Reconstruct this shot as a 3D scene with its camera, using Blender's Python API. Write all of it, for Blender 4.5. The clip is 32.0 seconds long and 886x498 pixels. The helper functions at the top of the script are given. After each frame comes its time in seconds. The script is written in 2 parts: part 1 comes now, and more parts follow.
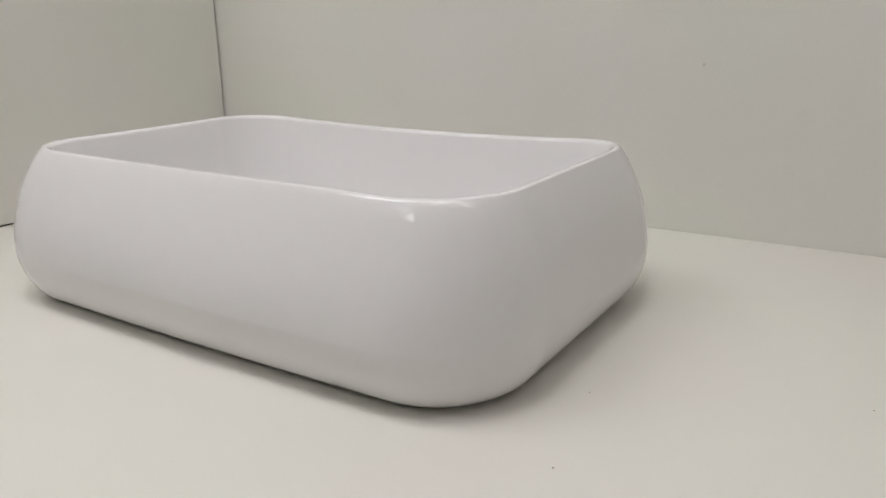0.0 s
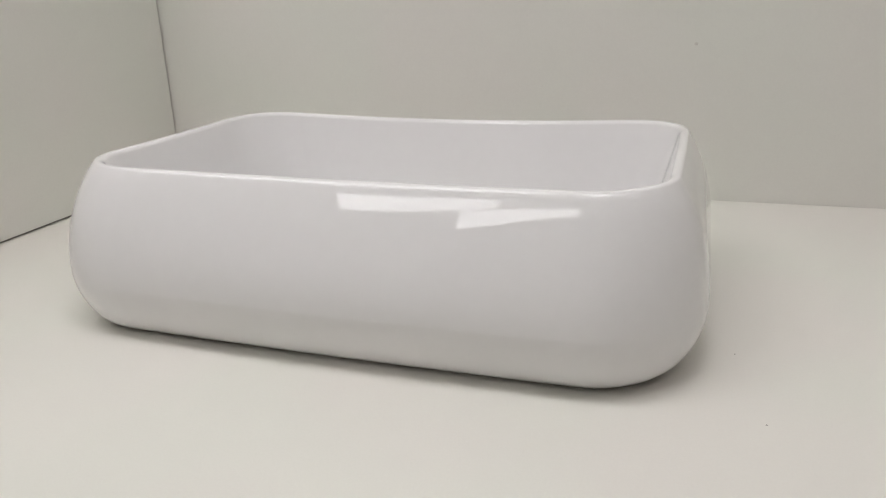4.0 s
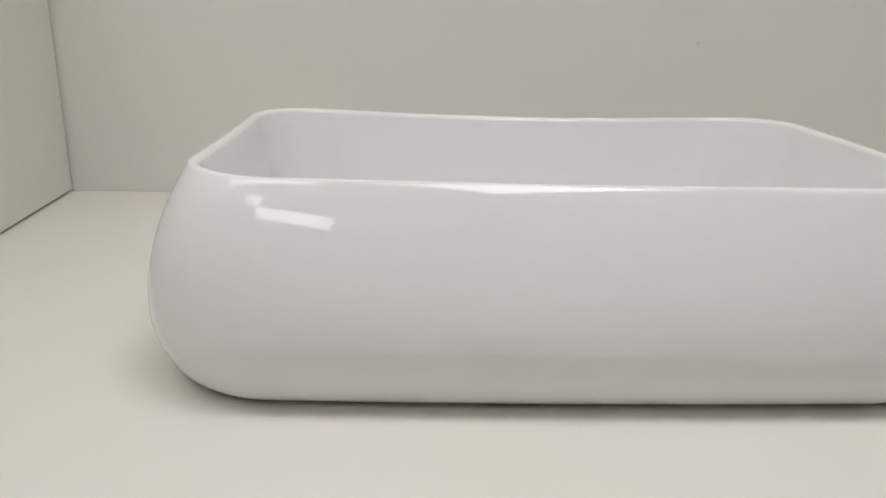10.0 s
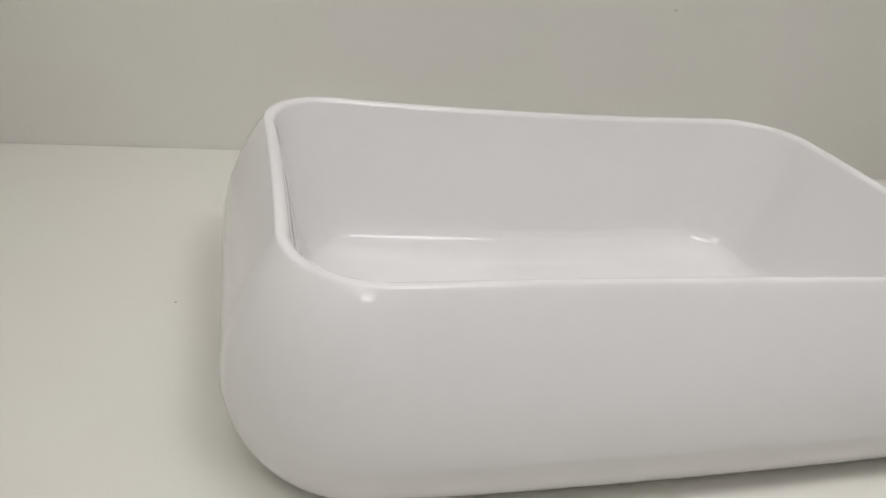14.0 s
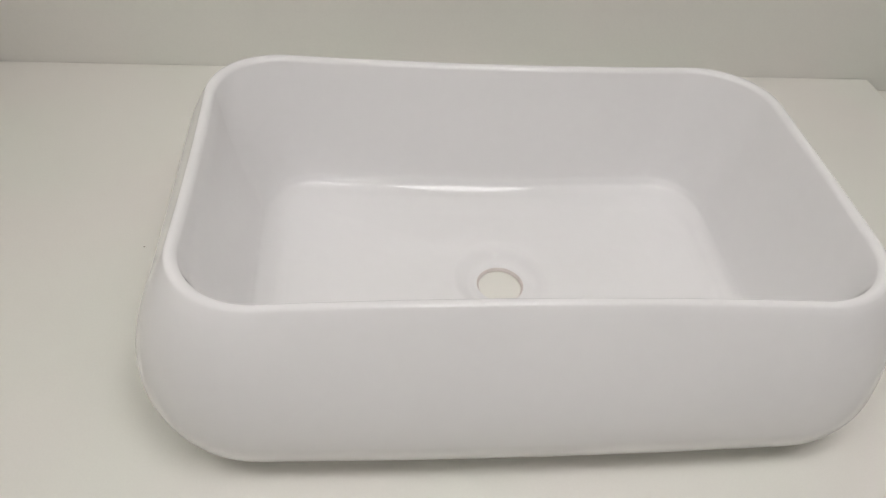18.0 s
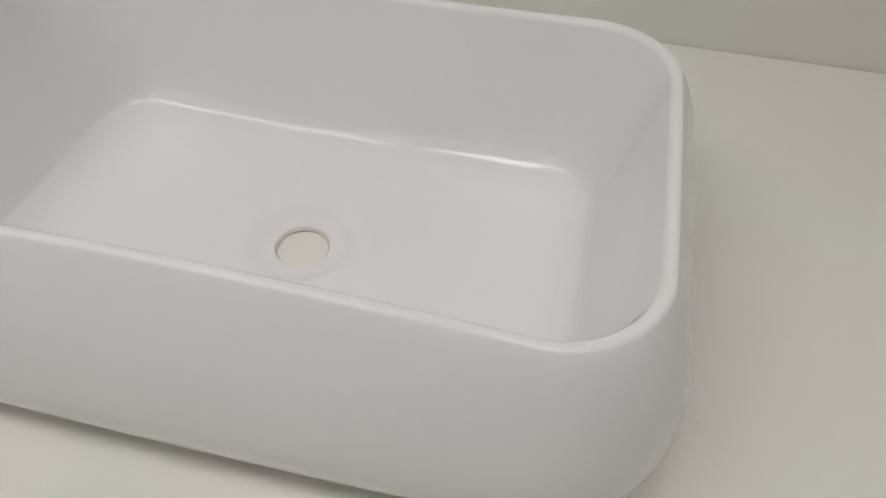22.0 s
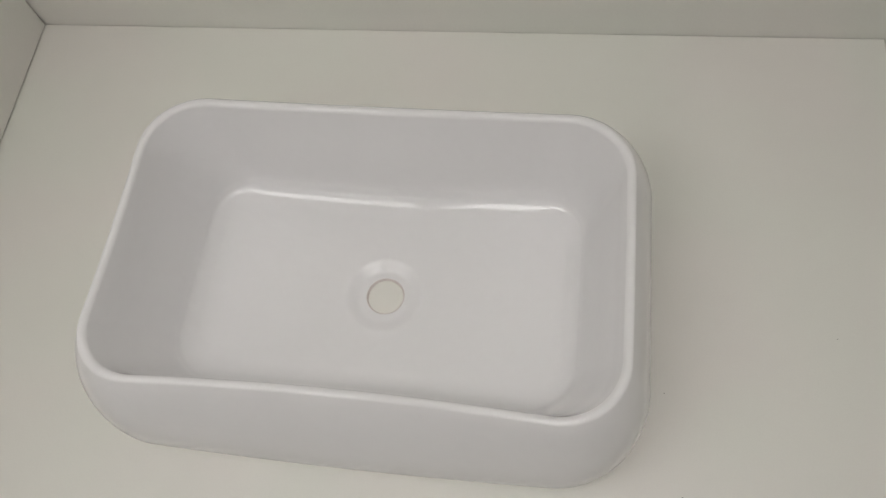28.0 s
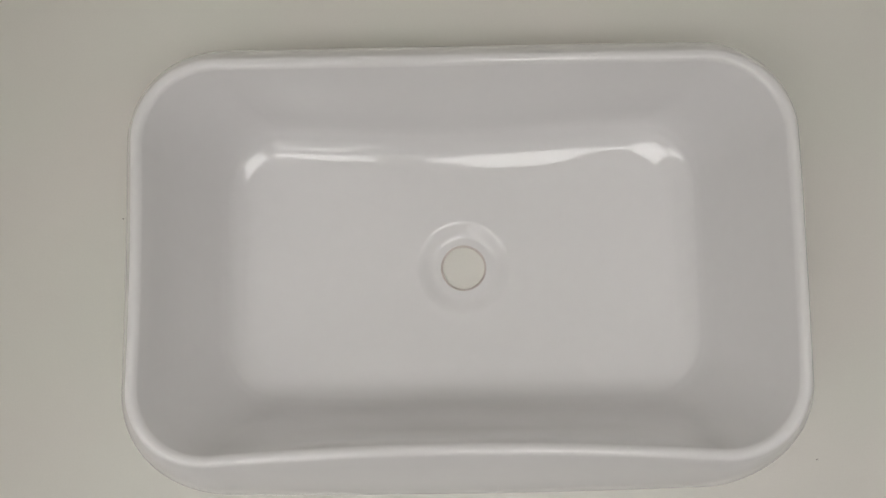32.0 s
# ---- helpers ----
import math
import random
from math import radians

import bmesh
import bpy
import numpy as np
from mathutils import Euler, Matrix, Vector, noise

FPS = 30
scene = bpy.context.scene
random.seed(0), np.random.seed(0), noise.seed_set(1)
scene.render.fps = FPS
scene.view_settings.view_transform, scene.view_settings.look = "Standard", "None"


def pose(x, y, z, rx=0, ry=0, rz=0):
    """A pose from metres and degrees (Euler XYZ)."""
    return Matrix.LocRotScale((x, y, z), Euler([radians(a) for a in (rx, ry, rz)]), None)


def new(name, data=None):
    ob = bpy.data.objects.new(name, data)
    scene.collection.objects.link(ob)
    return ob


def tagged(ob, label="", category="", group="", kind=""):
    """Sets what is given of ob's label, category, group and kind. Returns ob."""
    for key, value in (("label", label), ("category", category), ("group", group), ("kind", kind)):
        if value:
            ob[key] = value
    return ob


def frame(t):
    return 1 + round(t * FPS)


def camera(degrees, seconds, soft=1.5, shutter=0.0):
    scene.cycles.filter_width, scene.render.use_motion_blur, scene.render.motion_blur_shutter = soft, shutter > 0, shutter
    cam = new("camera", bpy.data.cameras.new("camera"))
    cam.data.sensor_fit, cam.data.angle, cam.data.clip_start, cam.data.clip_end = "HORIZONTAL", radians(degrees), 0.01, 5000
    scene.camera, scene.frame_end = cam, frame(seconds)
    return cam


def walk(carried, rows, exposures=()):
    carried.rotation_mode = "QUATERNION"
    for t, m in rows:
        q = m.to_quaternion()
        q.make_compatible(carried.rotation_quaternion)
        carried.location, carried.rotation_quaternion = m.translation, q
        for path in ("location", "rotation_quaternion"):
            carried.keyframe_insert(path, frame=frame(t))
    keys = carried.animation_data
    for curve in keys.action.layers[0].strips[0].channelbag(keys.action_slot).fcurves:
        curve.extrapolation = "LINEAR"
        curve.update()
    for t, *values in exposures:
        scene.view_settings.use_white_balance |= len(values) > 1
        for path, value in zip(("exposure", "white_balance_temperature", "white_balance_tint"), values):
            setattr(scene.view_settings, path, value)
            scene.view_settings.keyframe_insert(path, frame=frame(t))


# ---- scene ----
cam = camera(60.73, 32.0, soft=1.5)
walk(cam, [
    (0, pose(0.5003, -0.5867, 0.2706, 73.23, 0.62, 31.31)),
    (0.5, pose(0.4810, -0.6038, 0.2748, 72.35, 1.03, 29.35)),
    (1, pose(0.4562, -0.6214, 0.2792, 72.34, 1.56, 27.72)),
    (1.5, pose(0.4302, -0.6348, 0.2818, 71.63, 1.72, 25.90)),
    (2, pose(0.3964, -0.6540, 0.2832, 71.37, 2.19, 23.61)),
    (2.5, pose(0.3652, -0.6729, 0.2923, 70.93, 2.26, 23.58)),
    (3, pose(0.3370, -0.6880, 0.2888, 70.78, 1.65, 22.51)),
    (3.5, pose(0.3052, -0.6947, 0.2938, 70.81, 1.55, 19.95)),
    (5.5, pose(0.1877, -0.7145, 0.2970, 71.56, 2.06, 13.22)),
    (6, pose(0.1598, -0.7134, 0.2976, 71.44, 1.72, 11.84)),
    (6.5, pose(0.1148, -0.7071, 0.2989, 71.06, 1.45, 10.41)),
    (7, pose(0.0763, -0.6899, 0.2951, 70.86, 1.44, 7.93)),
    (7.5, pose(0.0453, -0.6765, 0.2837, 70.76, 1.13, 6.49)),
    (8, pose(0.0172, -0.6699, 0.2823, 70.65, 0.61, 5.12)),
    (8.5, pose(-0.0163, -0.6641, 0.2746, 70.59, 0.22, 3.07)),
    (9, pose(-0.0454, -0.6586, 0.2694, 70.85, -0.39, 1.54)),
    (9.5, pose(-0.0774, -0.6453, 0.2703, 70.89, -0.49, -1.12)),
    (10, pose(-0.1204, -0.6335, 0.2649, 71.63, -1.49, -2.78)),
    (10.5, pose(-0.1652, -0.6246, 0.2555, 72.33, -2.74, -5.45)),
    (11, pose(-0.2013, -0.6148, 0.2485, 72.89, -3.06, -7.54)),
    (11.5, pose(-0.2289, -0.5790, 0.2374, 73.26, -1.78, -8.11)),
    (12, pose(-0.2412, -0.5321, 0.2378, 71.74, -1.53, -8.38)),
    (12.5, pose(-0.2617, -0.5148, 0.2570, 70.02, -3.36, -10.00)),
    (13, pose(-0.2909, -0.5042, 0.2898, 67.09, -6.16, -11.48)),
    (13.5, pose(-0.3036, -0.4975, 0.3362, 63.94, -7.63, -14.24)),
    (14, pose(-0.3021, -0.5062, 0.3770, 61.19, -7.73, -14.48)),
    (14.5, pose(-0.3145, -0.4974, 0.4081, 57.85, -8.59, -15.93)),
    (16.5, pose(-0.2318, -0.4946, 0.5166, 48.15, -6.59, -10.48)),
    (17, pose(-0.2088, -0.4934, 0.5271, 47.29, -6.45, -8.25)),
    (17.5, pose(-0.1759, -0.4946, 0.5324, 46.49, -5.51, -7.09)),
    (18, pose(-0.1452, -0.4922, 0.5308, 46.20, -4.73, -5.67)),
    (18.5, pose(-0.1026, -0.4870, 0.5326, 45.55, -4.19, -5.06)),
    (19, pose(-0.0661, -0.4850, 0.5296, 45.56, -3.47, -3.23)),
    (19.5, pose(-0.0191, -0.4780, 0.5297, 44.40, -2.65, -1.53)),
    (20, pose(0.0348, -0.4626, 0.5205, 43.79, -1.61, 0.51)),
    (20.5, pose(0.0810, -0.4430, 0.5051, 43.25, -1.11, 2.72)),
    (21, pose(0.1152, -0.4271, 0.4911, 42.95, -2.37, 5.38)),
    (21.5, pose(0.1649, -0.4080, 0.4733, 43.80, -2.34, 8.96)),
    (22, pose(0.1937, -0.3935, 0.4621, 42.96, -1.68, 12.20)),
    (22.5, pose(0.2449, -0.3803, 0.4665, 42.24, -0.83, 11.40)),
    (23, pose(0.2987, -0.3703, 0.4969, 41.19, -1.03, 9.87)),
    (23.5, pose(0.3275, -0.3669, 0.5581, 38.42, -0.88, 9.13)),
    (24, pose(0.3410, -0.3649, 0.6137, 35.59, -0.24, 8.16)),
    (24.5, pose(0.3292, -0.3633, 0.6614, 33.13, 1.48, 8.42)),
    (25, pose(0.3099, -0.3627, 0.7018, 32.23, 2.09, 8.68)),
    (25.5, pose(0.3003, -0.3741, 0.7295, 31.99, 3.43, 10.46)),
    (26, pose(0.2891, -0.3728, 0.7563, 30.85, 4.69, 9.99)),
    (26.5, pose(0.2804, -0.3731, 0.7816, 30.92, 5.07, 11.54)),
    (28.5, pose(0.1344, -0.2664, 0.8342, 21.69, 4.96, 3.18)),
    (29, pose(0.0816, -0.2288, 0.8307, 18.62, 3.85, 0.89)),
    (29.5, pose(0.0332, -0.2039, 0.8249, 15.47, 2.53, -0.71)),
    (30, pose(0.0044, -0.1618, 0.8160, 13.57, 1.61, -1.92)),
    (30.5, pose(-0.0174, -0.1146, 0.7983, 10.82, 1.05, -2.14)),
    (31, pose(-0.0261, -0.0827, 0.7779, 8.30, 1.19, -2.12)),
    (31.5, pose(-0.0225, -0.0527, 0.7662, 6.69, 0.76, -2.21)),
    (32, pose(-0.0097, -0.0482, 0.7559, 5.26, 0.69, -1.82)),
], exposures=[(0.0, -0.04, 6490, 10.5), (3.0, 0.01, 6490, 10.5), (6.0, 0.01, 6500, 10), (10.0, 0.0, 6500, 10), (14.0, -0.08, 6530, 9.5), (17.0, -0.10, 6560, 9.5),
              (19.0, -0.15, 6550, 9.5), (22.0, -0.32, 6530, 9.5), (24.0, -0.33, 6530, 9), (28.0, -0.44, 6600, 8.5), (32.0, -0.53, 6610, 8.5)])

# ---------------------------------------------------------------- plan (metres)
# The sink's centre stands over the origin; the board's top is z = 0.
BENCH = -0.018            # top of the counter under the board
FLOOR = -0.92
CEIL = 1.60
WALL_X, WALL_Y = -0.571, 0.404
BOARD_X, BOARD_Y = 0.6106, -0.434

# ---------------------------------------------------------------- light
world = bpy.data.worlds.new("room_air")
world.use_nodes = True
world.node_tree.nodes["Background"].inputs[0].default_value = (0.9, 0.95, 1.0, 1)
world.node_tree.nodes["Background"].inputs[1].default_value = 0.05
scene.world = world


# ---------------------------------------------------------------- materials
def material(name, base, rough, spot=0.0, spot_scale=6.0, grain=0.0, grain_scale=400.0, bump=0.0, bump_scale=300.0,
             spec=0.5, coat=0.0, metal=0.0, tint=0.0):
    """A plain surface with two scales of tone, a little relief and gloss."""
    m = bpy.data.materials.new(name)
    m.use_nodes = True
    nt = m.node_tree
    b = nt.nodes["Principled BSDF"]
    b.inputs["Roughness"].default_value = rough
    b.inputs["Specular IOR Level"].default_value = spec
    b.inputs["Coat Weight"].default_value = coat
    b.inputs["Coat Roughness"].default_value = 0.02
    b.inputs["Metallic"].default_value = metal
    co = nt.nodes.new("ShaderNodeTexCoord").outputs["Object"]

    def tone(scale, amount, detail, source):
        n = nt.nodes.new("ShaderNodeTexNoise")
        n.inputs["Scale"].default_value, n.inputs["Detail"].default_value = scale, detail
        nt.links.new(co, n.inputs["Vector"])
        r = nt.nodes.new("ShaderNodeMapRange")
        r.inputs[1].default_value, r.inputs[2].default_value = 0.25, 0.75
        r.inputs[3].default_value, r.inputs[4].default_value = 1 - amount, 1 + amount
        nt.links.new(n.outputs["Fac"], r.inputs[0])
        x = nt.nodes.new("ShaderNodeMix")
        x.data_type, x.blend_type = "RGBA", "MULTIPLY"
        x.inputs[0].default_value = 1.0
        if source is None:
            x.inputs[6].default_value = (*base, 1)
        else:
            nt.links.new(source, x.inputs[6])
        nt.links.new(r.outputs[0], x.inputs[7])
        return x.outputs[2]

    out = tone(grain_scale, grain, 2, tone(spot_scale, spot, 4, None))
    if tint:
        n = nt.nodes.new("ShaderNodeTexNoise")
        n.inputs["Scale"].default_value, n.inputs["Detail"].default_value = 4.5, 1
        nt.links.new(co, n.inputs["Vector"])
        ramp = nt.nodes.new("ShaderNodeValToRGB")
        ramp.color_ramp.elements[0].position, ramp.color_ramp.elements[1].position = 0.38, 0.62
        ramp.color_ramp.elements[0].color = (1 - tint, 1, 1 - tint, 1)
        ramp.color_ramp.elements[1].color = (1, 1 - tint * 0.6, 1 - tint * 0.6, 1)
        nt.links.new(n.outputs["Fac"], ramp.inputs[0])
        x = nt.nodes.new("ShaderNodeMix")
        x.data_type, x.blend_type = "RGBA", "MULTIPLY"
        x.inputs[0].default_value = 1.0
        nt.links.new(out, x.inputs[6])
        nt.links.new(ramp.outputs[0], x.inputs[7])
        out = x.outputs[2]
    nt.links.new(out, b.inputs["Base Color"])
    if bump:
        n = nt.nodes.new("ShaderNodeTexNoise")
        n.inputs["Scale"].default_value, n.inputs["Detail"].default_value = bump_scale, 3
        nt.links.new(co, n.inputs["Vector"])
        u = nt.nodes.new("ShaderNodeBump")
        u.inputs["Strength"].default_value, u.inputs["Distance"].default_value = bump, 0.0004
        nt.links.new(n.outputs["Fac"], u.inputs["Height"])
        nt.links.new(u.outputs["Normal"], b.inputs["Normal"])
    return m


def glow(name, colour, strength):
    m = bpy.data.materials.new(name)
    m.use_nodes = True
    b = m.node_tree.nodes["Principled BSDF"]
    b.inputs["Base Color"].default_value = (0.8, 0.8, 0.8, 1)
    b.inputs["Emission Color"].default_value = (*colour, 1)
    b.inputs["Emission Strength"].default_value = strength
    return m


GLAZE = material("white_glazed_ceramic", (0.840, 0.832, 0.831), 0.008, 0.012, 5, 0.006, 90, spec=0.5, coat=0.0)
BISQUE = material("unglazed_ceramic", (0.55, 0.5, 0.43), 0.8, 0.08, 40, 0.06, 600, 0.3, 900)
BARE = material("bare_ceramic_edge", (0.72, 0.66, 0.63), 0.7, 0.08, 60, 0.06, 700, 0.3, 900)
MELAMINE = material("white_melamine", (0.820, 0.804, 0.753), 0.42, 0.02, 3.0, 0.012, 500, 0.05, 700, spec=0.4, tint=0.018)
PANEL = material("white_wall_panel", (0.797, 0.788, 0.744), 0.5, 0.02, 2.5, 0.012, 400, 0.06, 500, spec=0.35, tint=0.018)
COUNTER = material("white_counter_laminate", (0.80, 0.775, 0.722), 0.4, 0.02, 3.0, 0.012, 500, 0.05, 700, spec=0.4, tint=0.018)
EDGE = material("board_edge_band", (0.70, 0.67, 0.60), 0.5, 0.05, 20, 0.03, 300)
GAP = material("dark_gap", (0.14, 0.125, 0.11), 0.9, 0.1, 20, 0.1, 300)
GRIME = material("dark_speck", (0.22, 0.19, 0.16), 0.8, 0.2, 900, 0.1, 3000)
SMUDGE = material("grey_smudge", (0.66, 0.64, 0.59), 0.6, 0.1, 300, 0.1, 3000)
PAPER = material("aged_label_paper", (0.765, 0.73, 0.69), 0.7, 0.06, 60, 0.05, 900, 0.2, 900)
STAMP = material("pale_stamp", (0.735, 0.71, 0.68), 0.7, 0.05, 120, 0.05, 900)
INK = material("faded_grey_ink", (0.52, 0.50, 0.48), 0.8, 0.15, 200, 0.1, 900)
PLASTER = material("room_plaster", (0.80, 0.78, 0.74), 0.85, 0.04, 2, 0.03, 80, 0.2, 120)
CEILING_TILE = material("ceiling_tile", (0.85, 0.84, 0.81), 0.9, 0.03, 3, 0.06, 120, 0.3, 200)
CONCRETE = material("grey_floor", (0.34, 0.32, 0.30), 0.6, 0.12, 2, 0.08, 60, 0.2, 90)
LAMP_FRAME = material("lamp_frame_white", (0.8, 0.8, 0.8), 0.4, 0.01, 5, 0.01, 200)
LAMP = glow("lamp_diffuser", (1.0, 0.972, 0.975), 8.0)
# Strip glow is tuned to balance the light between left and right.
LAMP_STRIP = glow("strip_lamp_diffuser", (1.0, 0.972, 0.975), 7.15)
LAMP_SQUARE = glow("small_lamp_diffuser", (1.0, 0.972, 0.975), 5.6)


# ---------------------------------------------------------------- helpers
def mesh_from(name, bm, mat, smooth=False):
    me = bpy.data.meshes.new(name)
    bm.normal_update()
    bm.to_mesh(me)
    bm.free()
    me.materials.append(mat)
    if smooth:
        for f in me.polygons:
            f.use_smooth = True
    return me


def part(name, bm, mat, parent=None, label="", smooth=False):
    ob = new(name, mesh_from(name, bm, mat, smooth))
    ob.parent = parent
    return tagged(ob, label)


def box(x0, x1, y0, y1, z0, z1, bevel=0.0):
    bm = bmesh.new()
    bmesh.ops.create_cube(bm, size=1.0)
    for v in bm.verts:
        v.co = ((x0, x1)[v.co.x > 0], (y0, y1)[v.co.y > 0], (z0, z1)[v.co.z > 0])
    if bevel:
        bmesh.ops.bevel(bm, geom=bm.edges[:], offset=bevel, segments=2, affect="EDGES", profile=0.5)
    return bm


def structure(name, bm, mat, label, category, smooth=False):
    return tagged(part(name, bm, mat, None, label, smooth), "", category, kind="structure")


# ---------------------------------------------------------------- the room's shell
# Unseen shell, kept close and pale so its bounce evens out the light.
ROOM = dict(x0=-1.9, x1=2.1, y0=-2.6, y1=0.46)
structure("floor", box(ROOM["x0"], ROOM["x1"], ROOM["y0"], ROOM["y1"], FLOOR - 0.1, FLOOR), CONCRETE,
          "grey smooth floor of the room below the counter", "floor")
structure("ceiling", box(ROOM["x0"], ROOM["x1"], ROOM["y0"], ROOM["y1"], CEIL, CEIL + 0.1), CEILING_TILE,
          "off-white ceiling with square lamp panels", "ceiling")
structure("wall_south", box(ROOM["x0"], ROOM["x1"], ROOM["y0"] - 0.1, ROOM["y0"], FLOOR, CEIL), PLASTER,
          "unseen pale plaster wall opposite the counter, set close to bounce light", "wall")
structure("wall_west", box(ROOM["x0"] - 0.1, ROOM["x0"], ROOM["y0"], ROOM["y1"], FLOOR, CEIL), PLASTER,
          "unseen pale plaster wall on the west side, set close to bounce light", "wall")
structure("wall_east", box(ROOM["x1"], ROOM["x1"] + 0.1, ROOM["y0"], ROOM["y1"], FLOOR, CEIL), PLASTER,
          "unseen pale plaster wall on the east side, set close to bounce light", "wall")
structure("wall_north", box(WALL_X - 0.03, ROOM["x1"], WALL_Y, WALL_Y + 0.05, FLOOR, CEIL), PANEL,
          "smooth off-white panel wall behind the sink", "wall")
structure("wall_north_rest", box(ROOM["x0"], WALL_X - 0.034, WALL_Y, WALL_Y + 0.05, FLOOR, CEIL), PLASTER,
          "plain light wall beyond the side panel", "wall")

# the upright panel beside the sink stands on the board with a dark joint under it
side_panel = structure("partition_panel", box(-0.018, -0.0015, -0.84, -0.0035, 0.0025, 0.60, 0.0012), PANEL,
                       "smooth off-white upright side panel with dark joints", "panel")
side_panel.matrix_world = pose(WALL_X, WALL_Y, 0, 0, 0, 1.02)
# The shade inside both open gaps is put in as dark-coloured strips.
part("joint", box(-0.016, -0.006, -0.83, -0.005, 0.0, 0.0025), GAP, side_panel, "dark shadow joint under the panel")
part("joint", box(-0.016, -0.006, -0.0035, -0.0006, 0.0, 0.59), GAP, side_panel, "dark shadow joint at the corner")

structure("counter", box(WALL_X - 0.03, 1.6, BOARD_Y + 0.02, WALL_Y - 0.001, BENCH - 0.03, BENCH, 0.001), COUNTER,
          "white laminate counter under the loose board", "counter")


# ---------------------------------------------------------------- things
def worktop_board():
    ob = new("worktop_board")
    tagged(ob, "large white melamine board lying on the counter", "board")
    part("panel", box(WALL_X - 0.02, BOARD_X - 0.0008, BOARD_Y, WALL_Y - 0.0012, BENCH + 0.0004, 0.0, 0.0006), MELAMINE, ob)
    part("edge_band", box(BOARD_X - 0.0008, BOARD_X, BOARD_Y, WALL_Y - 0.0014, BENCH + 0.0006, -0.0005), EDGE, ob,
         "thin glued edge strip with small chips")
    for y, l, w in ((0.126, 0.0035, 0.0009), (-0.012, 0.004, 0.0006), (-0.045, 0.010, 0.0004)):
        chip = bmesh.new()
        bmesh.ops.create_icosphere(chip, subdivisions=2, radius=1.0, matrix=Matrix.Translation((BOARD_X, y, -0.001)) @ Matrix.Diagonal((w, l, 0.0012, 1)))
        part("edge_chip", chip, GRIME, ob, "small dark chip in the edge strip")
    return ob


worktop_board()

# ---------------------------------------------------------------- the sink
A, B, H = 0.3010, 0.1985, 0.1541         # half width, half depth, height of the rim's corners
ZM, FOOT_X, FOOT_Y, RIM_X, RIM_Y = 0.0525, 0.031, 0.029, 0.0297, 0.0318
R_FOOT, R_BELLY, R_RIM = 0.062, 0.0931, 0.0694
BOW_FRONT, BOW_LEFT, BOW_FOOT = 0.0069, 0.0015, 0.72   # how far the front and one end swell, and how much of it reaches the foot
TWIST = 0.0072                           # the front leans more towards one end than the other
DRAIN = (0.0034, 0.0015)
FLOOR_EDGE, FLOOR_IN = 0.0153, 0.0107    # the basin's floor at its edge and round the drain
OFF_X, OFF_Y = 0.002, 0.004             # how far the basin's bottom lies off the middle
NC, NS = 44, 24                          # points round a corner and along a side


def rounded(a, b, r):
    """A rounded rectangle, counter-clockwise from the front right corner."""
    corners = []
    for sx, sy, start in ((1, -1, -90), (1, 1, 0), (-1, 1, 90), (-1, -1, 180)):
        g = np.radians(start + np.linspace(0, 90, NC))
        corners.append(np.c_[sx * (a - r) + r * np.cos(g), sy * (b - r) + r * np.sin(g)])
    out = []
    for i in range(4):
        c, d = corners[i], corners[(i + 1) % 4][0]
        s = np.linspace(0, 1, NS + 2)[1:-1, None]
        out += [c, c[-1] + (d - c[-1]) * s]
    return np.vstack(out)


def ring(ix, iy, z, r, sag, outer=1.0):
    """One level of the sink: inset from the widest outline, height, corner radius, and how much of the rim's sag it takes."""
    a, b = A - ix, B - iy
    c = rounded(a, b, r)
    x, y = c[:, 0] / a, c[:, 1] / b
    wx, wy = np.clip(1 - x * x, 0, 1), np.clip(1 - y * y, 0, 1)
    fr, bk, lf, rt = (np.clip((q - 0.3) / 0.7, 0, 1) for q in (-y, y, -x, x))
    down = wx * (0.0043 * fr + 0.0074 * bk) + wy * 0.0012 * lf
    swell = (1 - sag) * (BOW_FOOT + (1 - BOW_FOOT) * min(max(z / ZM, 0), 1))
    s = min(max((z - 0.03) / 0.12, 0), 1)
    turn = TWIST * s * s * (1 - s) * outer
    t = min(max((z - 0.070) / 0.080, 0), 1)
    ends = sag * max(outer, t * t * (3 - 2 * t))                          # inside, the ends straighten towards the bottom
    return np.c_[c[:, 0] + ends * wy * (0.0038 * lf + 0.0018 * rt) - swell * wy * BOW_LEFT * lf,
                 c[:, 1] + sag * wx * (0.0116 * fr + 0.0028 * bk) - swell * wx * BOW_FRONT * fr + turn * c[:, 0] / 0.25 * fr,
                 z - sag * down]


def spline(keys, steps):
    """A smooth curve through the rows of keys, by their distance apart (first three columns)."""
    k = np.array(keys, float)
    gap = np.linalg.norm(np.diff(k[:, :3], axis=0), axis=1) ** 0.5
    t = np.r_[0, np.cumsum(gap)]
    m = np.zeros_like(k)
    m[1:-1] = (np.diff(k, axis=0)[:-1] / gap[:-1, None] * gap[1:, None] + np.diff(k, axis=0)[1:] / gap[1:, None] * gap[:-1, None]) / (gap[:-1] + gap[1:])[:, None]
    m[0], m[-1] = (k[1] - k[0]) / gap[0], (k[-1] - k[-2]) / gap[-1]
    out = []
    for i in range(len(k) - 1):
        s = np.linspace(0, 1, steps, endpoint=False)[:, None]
        g = gap[i]
        out.append((2 * s**3 - 3 * s**2 + 1) * k[i] + (s**3 - 2 * s**2 + s) * g * m[i] + (3 * s**2 - 2 * s**3) * k[i + 1] + (s**3 - s**2) * g * m[i + 1])
    return np.vstack(out + [k[-1:]])


def sag_at(z):
    s = min(max((z - 0.05) / (H - 0.05), 0), 1)
    return s * s * (3 - 2 * s)


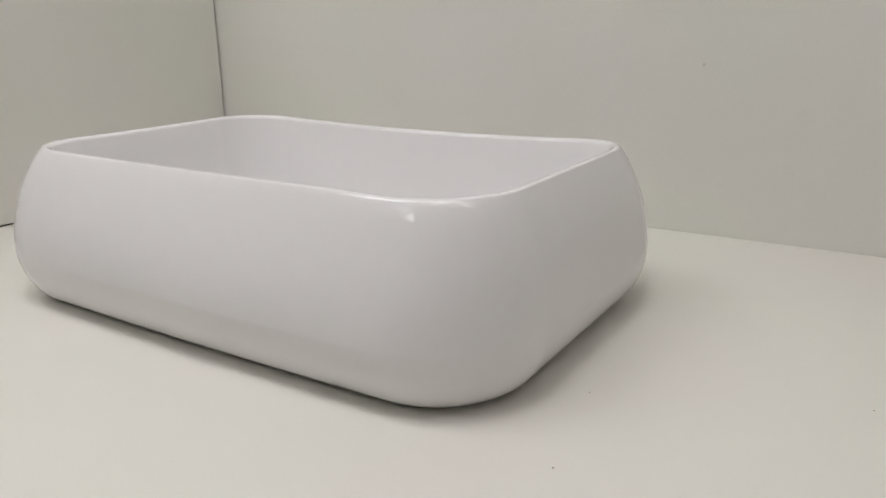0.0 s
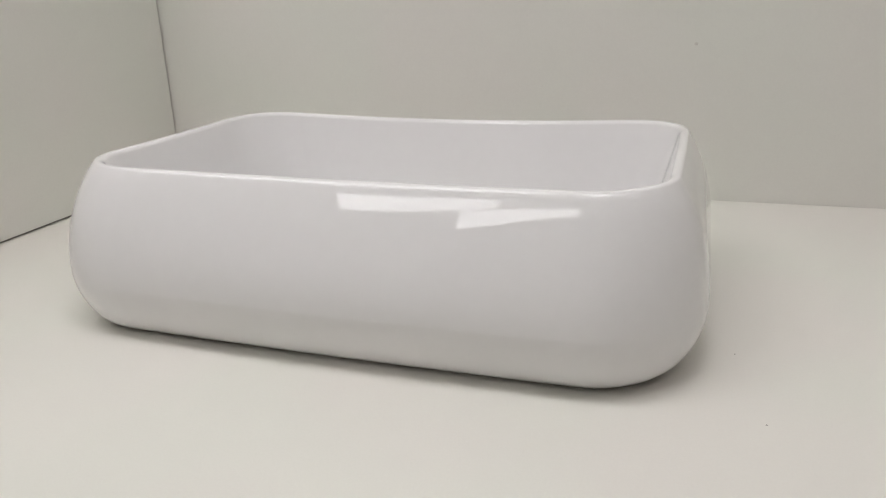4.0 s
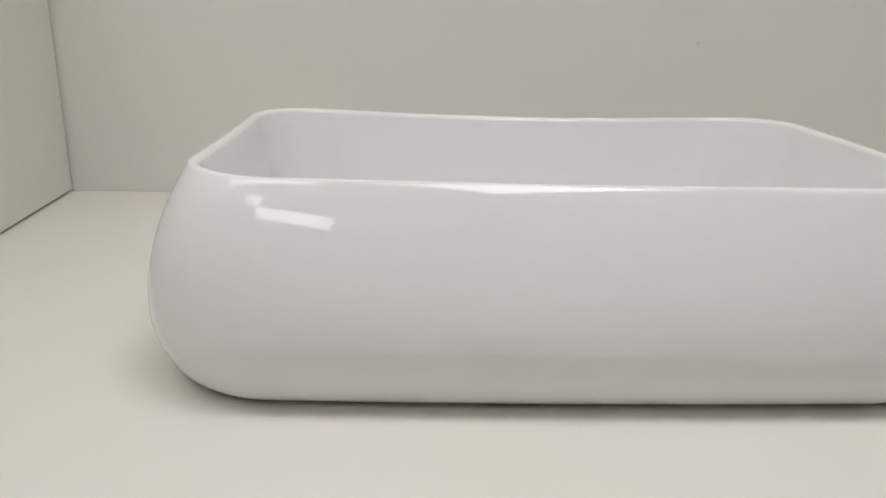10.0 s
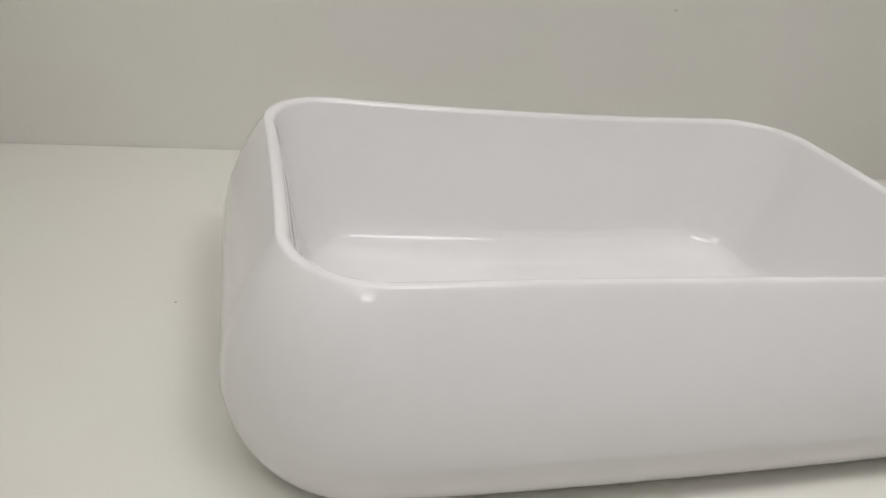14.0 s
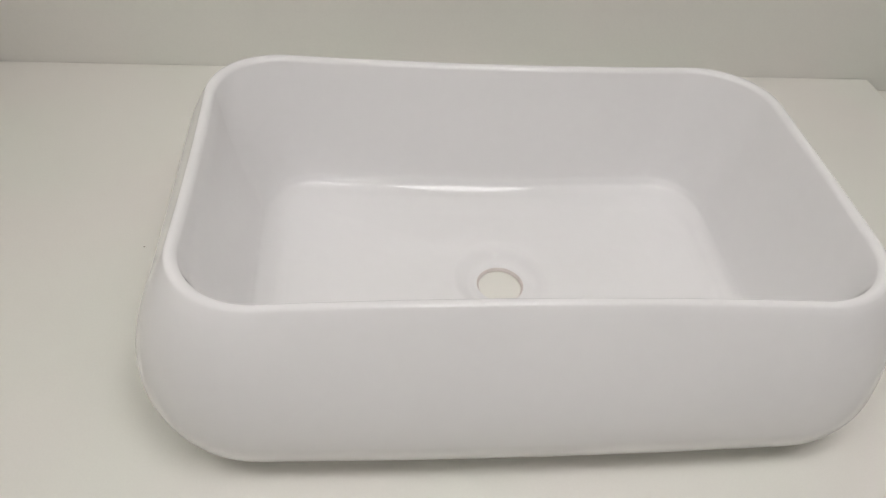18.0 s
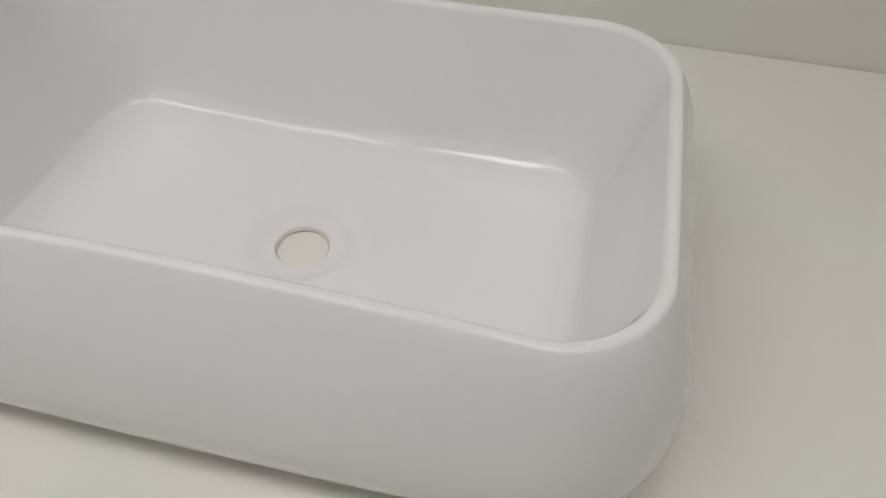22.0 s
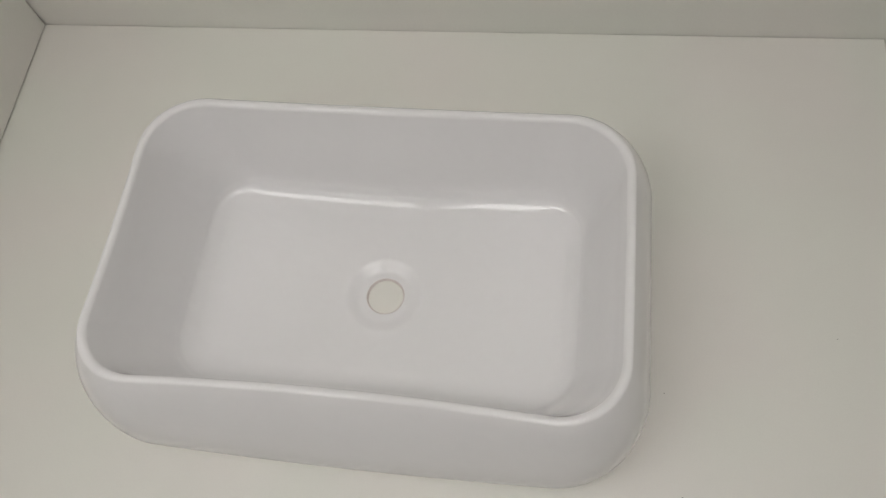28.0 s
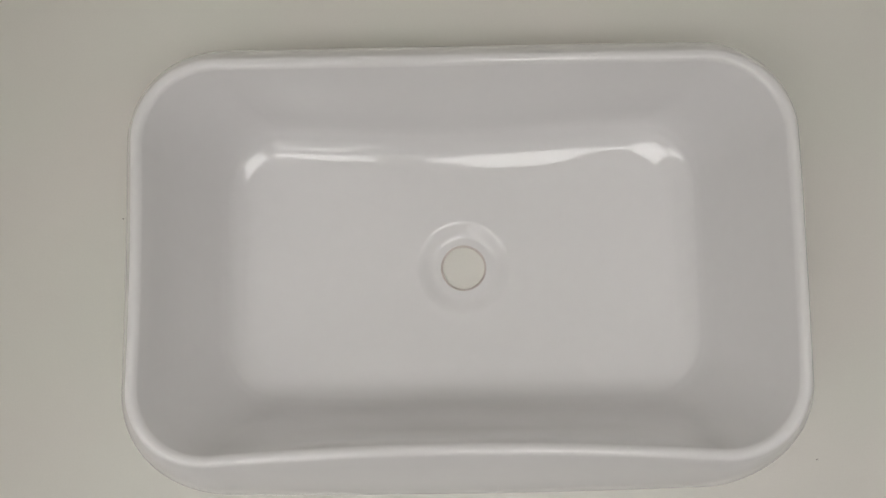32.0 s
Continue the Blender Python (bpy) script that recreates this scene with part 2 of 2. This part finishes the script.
def lip_profile(inset, turn_in):
    """Belly to rim and over it: (inset, height) rows. The wall leans in ever faster and ends in a round lip."""
    lean, radius = radians(59), 0.0060
    rc, hc = inset, H - ZM
    for _ in range(30):
        q = np.linspace(0.02, math.pi / 2 - 0.02, 600)
        x, z = rc * (1 - np.cos(q) ** 1.74), ZM + hc * np.sin(q)
        phi = np.arctan2(np.gradient(x), np.gradient(z))
        j = int(np.argmax(phi > lean))
        rc *= inset / (x[j] + radius * math.cos(lean))
        hc *= (H - ZM) / (z[j] + radius * (1 - math.sin(lean)) - ZM)
    q = np.linspace(0.0, q[j], 91)[1:]
    rows = list(zip(rc * (1 - np.cos(q) ** 1.74), ZM + hc * np.sin(q)))
    x0, z0 = rows[-1]
    for f in np.linspace(lean, radians(turn_in), 22)[1:]:
        rows.append((x0 + radius * (math.cos(lean) - math.cos(f)), z0 + radius * (math.sin(f) - math.sin(lean))))
    return rows


def sink_rings():
    rows = []
    for th in np.linspace(0.02, math.pi / 2, 80):                       # foot to belly
        u = math.sin(th) ** (2 / 1.72)
        z = ZM * (1 - math.cos(th) ** (2 / 1.72)) + 0.0013 * (1 - u)
        rows.append((FOOT_X * (1 - u), FOOT_Y * (1 - u), z, R_FOOT * (1 - u) + R_BELLY * u))
    for (ix, zx), (iy, zy) in zip(lip_profile(RIM_X, 162), lip_profile(RIM_Y, 166)):
        o = ix / RIM_X
        rows.append((ix, iy, (zx + zy) / 2, R_BELLY + (R_RIM - R_BELLY) * o))
    soft = np.array(rows)                                                # the glaze rounds off the lip's outer edge
    j = len(soft) - 21
    for _ in range(4):
        soft[j - 16:j + 17] = (soft[j - 17:j + 16] + 2 * soft[j - 16:j + 17] + soft[j - 15:j + 18]) / 4
    rows = [tuple(q) for q in soft]
    ix, iy, z, r = rows[-1]
    outside = len(rows)
    inner = [rows[-2], rows[-1]]
    for dx, dy, z, r in ((0.0029, 0.0025, 0.1405, 0.0612), (0.0070, 0.0068, 0.1250, 0.0605), (0.0139, 0.0142, 0.1000, 0.0592),
                         (0.0214, 0.0212, 0.0750, 0.0575), (0.0291, 0.0274, 0.0515, 0.0565), (0.0333, 0.0312, 0.0398, 0.0555),
                         (0.0359, 0.0343, 0.0336, 0.0540), (0.0378, 0.0371, 0.0301, 0.0525), (0.0401, 0.0405, 0.0264, 0.0505), (0.0429, 0.0440, 0.0239, 0.0485),
                         (0.0465, 0.0480, 0.0217, 0.0470), (0.0515, 0.0535, 0.0194, 0.0450), (0.0580, 0.0645, 0.0167, 0.0430), (0.0660, 0.0755, FLOOR_EDGE, 0.0415)):
        steep = min(max((0.14 - z) / 0.11, 0), 1)
        inner.append((ix + dx - 0.003 * steep, iy + dy - 0.0050 * steep, z, r))
    rows += list(spline(inner, 5)[6:])
    rings = [ring(ix, iy, z, r, sag_at(z), float(k < outside)) for k, (ix, iy, z, r) in enumerate(rows)]
    for k in range(outside, len(rings)):                                 # the basin's bottom lies a little off the middle
        u = min(max((0.142 - rows[k][2]) / 0.122, 0), 1)
        u = u * u * (3 - 2 * u)
        rings[k][:, :2] += np.array((OFF_X, OFF_Y)) * u
        x, back = rings[k][:, 0], np.clip(rings[k][:, 1] / 0.07, 0, 1)       # its far edge bows forward in the middle
        rings[k][:, 1] -= u * back * (0.0034 * np.cos(15 * x) - 0.0012 - 0.008 * x + 0.0006 * np.sin(43 * x))
    edge = rings[-1]
    g = np.arctan2((edge[:, 1] - DRAIN[1]) / 0.5, edge[:, 0] - DRAIN[0])
    lip = np.c_[DRAIN[0] + 0.054 * np.cos(g), DRAIN[1] + 0.054 * np.sin(g), 0 * g + FLOOR_IN]
    for s in np.linspace(0, 1, 14)[1:]:                                  # the floor falls gently to the drain
        p = edge * (1 - s) + lip * s
        p[:, 2] = FLOOR_IN + (FLOOR_EDGE - FLOOR_IN) * (1 - s) ** 1.15
        rings.append(p)
    hole = []
    for r in np.linspace(0.0530, 0.0227, 24):                            # a soft funnel round the drain
        q = min(max((0.0475 - r) / 0.0190, 0), 1)
        hole.append((r, FLOOR_IN - 0.0063 * q * q * (3 - 2 * q)))
    for r, _, z, _ in spline([(r, 0, z, 0) for r, z in hole], 5)[1:]:
        rings.append(np.c_[DRAIN[0] + r * np.cos(g), DRAIN[1] + r * np.sin(g), 0 * g + z])
    for p in rings:                                                      # fired clay is never quite even
        if p[:, 2].max() < 0.03 and np.abs(p[:, 0]).max() < 0.25:
            weight = np.clip((0.028 - p[:, 2]) / 0.006, 0, 1)
            x, y = p[:, 0], p[:, 1]
            p[:, 2] += weight * (0.00020 * np.sin(62 * x + 1.3) * np.cos(48 * y + 0.7) + 0.00010 * np.sin(118 * x - 84 * y + 2.0))
    return rings


def sink():
    ob = new("vessel_sink")
    tagged(ob, "glossy white ceramic rectangular vessel sink with rounded corners", "sink")
    rings = sink_rings()
    n = len(rings[0])
    co = np.vstack(rings)
    faces = [(k * n + i, k * n + (i + 1) % n, (k + 1) * n + (i + 1) % n, (k + 1) * n + i) for k in range(len(rings) - 1) for i in range(n)]
    me = bpy.data.meshes.new("bowl")
    me.from_pydata(co.tolist(), [], faces)
    me.materials.append(GLAZE)
    for f in me.polygons:
        f.use_smooth = True
    bowl = new("bowl", me)
    bowl.parent = ob
    edge = bmesh.new()
    rim = [(0.0227, 0.0069), (0.0223, 0.0076), (0.0214, 0.0088), (0.0208, 0.0099), (0.0208, 0.0104), (0.0300, 0.0106)]
    vs = [[edge.verts.new((DRAIN[0] + r * math.cos(g), DRAIN[1] + r * math.sin(g), FLOOR_IN - 0.9 * z)) for g in np.linspace(0, 2 * math.pi, 64, endpoint=False)] for r, z in rim]
    for u, w in zip(vs[:-1], vs[1:]):
        for i in range(64):
            edge.faces.new((u[i], u[(i + 1) % 64], w[(i + 1) % 64], w[i]))
    part("drain_hole", edge, BARE, ob, "rough unglazed edge of the open drain hole", True)
    # unglazed foot, set back under the body, and the underside
    foot = bmesh.new()
    loops = [ring(FOOT_X + i, FOOT_Y + i, z, R_FOOT - i, 0) for i, z in ((-0.001, 0.0022), (0.004, 0.0018), (0.005, 0.0), (0.013, 0.0), (0.014, 0.006), (0.08, 0.008))]
    vs = [[foot.verts.new(p) for p in lp] for lp in loops]
    for u, w in zip(vs[:-1], vs[1:]):
        for i in range(n):
            foot.faces.new((u[i], w[i], w[(i + 1) % n], u[(i + 1) % n]))
    part("foot_ring", foot, BISQUE, ob, "unglazed ceramic foot under the sink")
    ob.matrix_world = pose(0, 0, 0, 0, 0, -0.934)
    return ob


sink()


# ---------------------------------------------------------------- small marks
def speck(x, y, r, mat, label, wall=False):
    bm = bmesh.new()
    m = Matrix.Translation((x, y, 0.0001) if not wall else (x, WALL_Y - 0.0001, y))
    flat = Matrix.Diagonal((r, r * 0.7, 0.0003, 1)) if not wall else Matrix.Diagonal((r, 0.0003, r * 0.8, 1))
    bmesh.ops.create_icosphere(bm, subdivisions=2, radius=1.0, matrix=m @ flat)
    return tagged(part("speck", bm, mat, None, label), "", "speck", "specks of dirt")


for x, y, r in ((0.5095, -0.013, 0.0007), (0.3405, -0.196, 0.0008), (-0.3393, 0.063, 0.0009), (0.3237, -0.0883, 0.0006)):
    speck(x, y, r, GRIME, "tiny dark speck of dirt on the white board")
speck(0.276, 0.2155, 0.0026, SMUDGE, "small grey mark on the off-white panel wall", True)


def label():
    ob = new("paper_label")
    tagged(ob, "faded torn paper label stuck on the white counter", "label")
    paper = bmesh.new()
    rim = [(-0.036, 0.0265), (-0.036, -0.020)]
    rnd = random.Random(4)
    for i in range(22):                                     # torn front edge
        u = i / 21
        rim.append((-0.040 + 0.076 * u, -0.0245 - 0.004 * u + rnd.uniform(-0.0011, 0.0011) + (0.003 if 2 < i < 6 else 0)))
    rim += [(0.036, 0.0265)]
    top = [paper.verts.new((x, y, 0.0004)) for x, y in rim]
    low = [paper.verts.new((x, y, 0.0)) for x, y in rim]
    paper.faces.new(top)
    for i in range(len(rim)):
        j = (i + 1) % len(rim)
        paper.faces.new((low[i], low[j], top[j], top[i]))
    bmesh.ops.recalc_face_normals(paper, faces=paper.faces[:])
    part("paper", paper, PAPER, ob)
    torn = bmesh.new()
    path = rim[2:-2]
    for (x0, y0), (x1, y1) in zip(path[:-1], path[1:]):
        w = 0.00055 if x0 < -0.01 else 0.0003
        torn.faces.new([torn.verts.new(p) for p in ((x0, y0 - w, 0.0007), (x1, y1 - w, 0.0007), (x1, y1 + w, 0.0007), (x0, y0 + w, 0.0007))])
    part("torn_edge", torn, INK, ob, "grey torn lower edge")
    stamp = bmesh.new()
    bmesh.ops.create_circle(stamp, cap_ends=True, segments=32, radius=0.0125, matrix=Matrix.Translation((0.001, 0.004, 0.0006)))
    part("stamp", stamp, STAMP, ob, "round faded grey stamp")
    arc = bmesh.new()
    for i in range(26):
        g0, g1 = (radians(190 + (360 - 210) * q / 26) for q in (i, i + 1))
        arc.faces.new([arc.verts.new((0.001 + r * math.cos(g), 0.004 + r * math.sin(g), 0.0009)) for g, r in ((g0, 0.0130), (g1, 0.0130), (g1, 0.0118), (g0, 0.0118))])
    part("stamp_ring", arc, INK, ob, "darker lower rim of the stamp")
    ob.matrix_world = pose(0.7135, 0.3055, BENCH, 0, 0, -15)
    return ob


label()


# ---------------------------------------------------------------- ceiling lamps
def ceiling_lamp(x, y, w, d, turn, light=LAMP):
    ob = new("ceiling_light")
    tagged(ob, "square glowing ceiling lamp panel with a thin white frame", "ceiling light", "ceiling lights")
    for x0, x1, y0, y1 in ((-w/2 - 0.02, w/2 + 0.02, -d/2 - 0.02, -d/2), (-w/2 - 0.02, w/2 + 0.02, d/2, d/2 + 0.02),
                           (-w/2 - 0.02, -w/2, -d/2, d/2), (w/2, w/2 + 0.02, -d/2, d/2)):
        part("frame", box(x0, x1, y0, y1, -0.012, 0.0), LAMP_FRAME, ob)
    part("diffuser", box(-w/2, w/2, -d/2, d/2, -0.008, -0.001), light, ob, "glowing white diffuser")
    ob.matrix_world = pose(x, y, CEIL, 0, 0, turn)
    return ob


for x, y, w, d, turn, light in ((-0.69, -1.19, 0.40, 0.29, -13, LAMP_SQUARE), (-0.44, -1.54, 0.40, 0.26, -10, LAMP_SQUARE), (0.22, -0.45, 0.55, 0.55, 35, LAMP)):
    ceiling_lamp(x, y, w, d, turn, light)
# Unseen strips, added for the basin's long highlights and more light from the left.
for x, y, w, d in ((-0.74, -0.50, 1.02, 0.32), (0.98, -0.45, 0.62, 0.14)):
    tagged(ceiling_lamp(x, y, w, d, 0, LAMP_STRIP), "slim glowing ceiling lamp strip with a thin white frame")
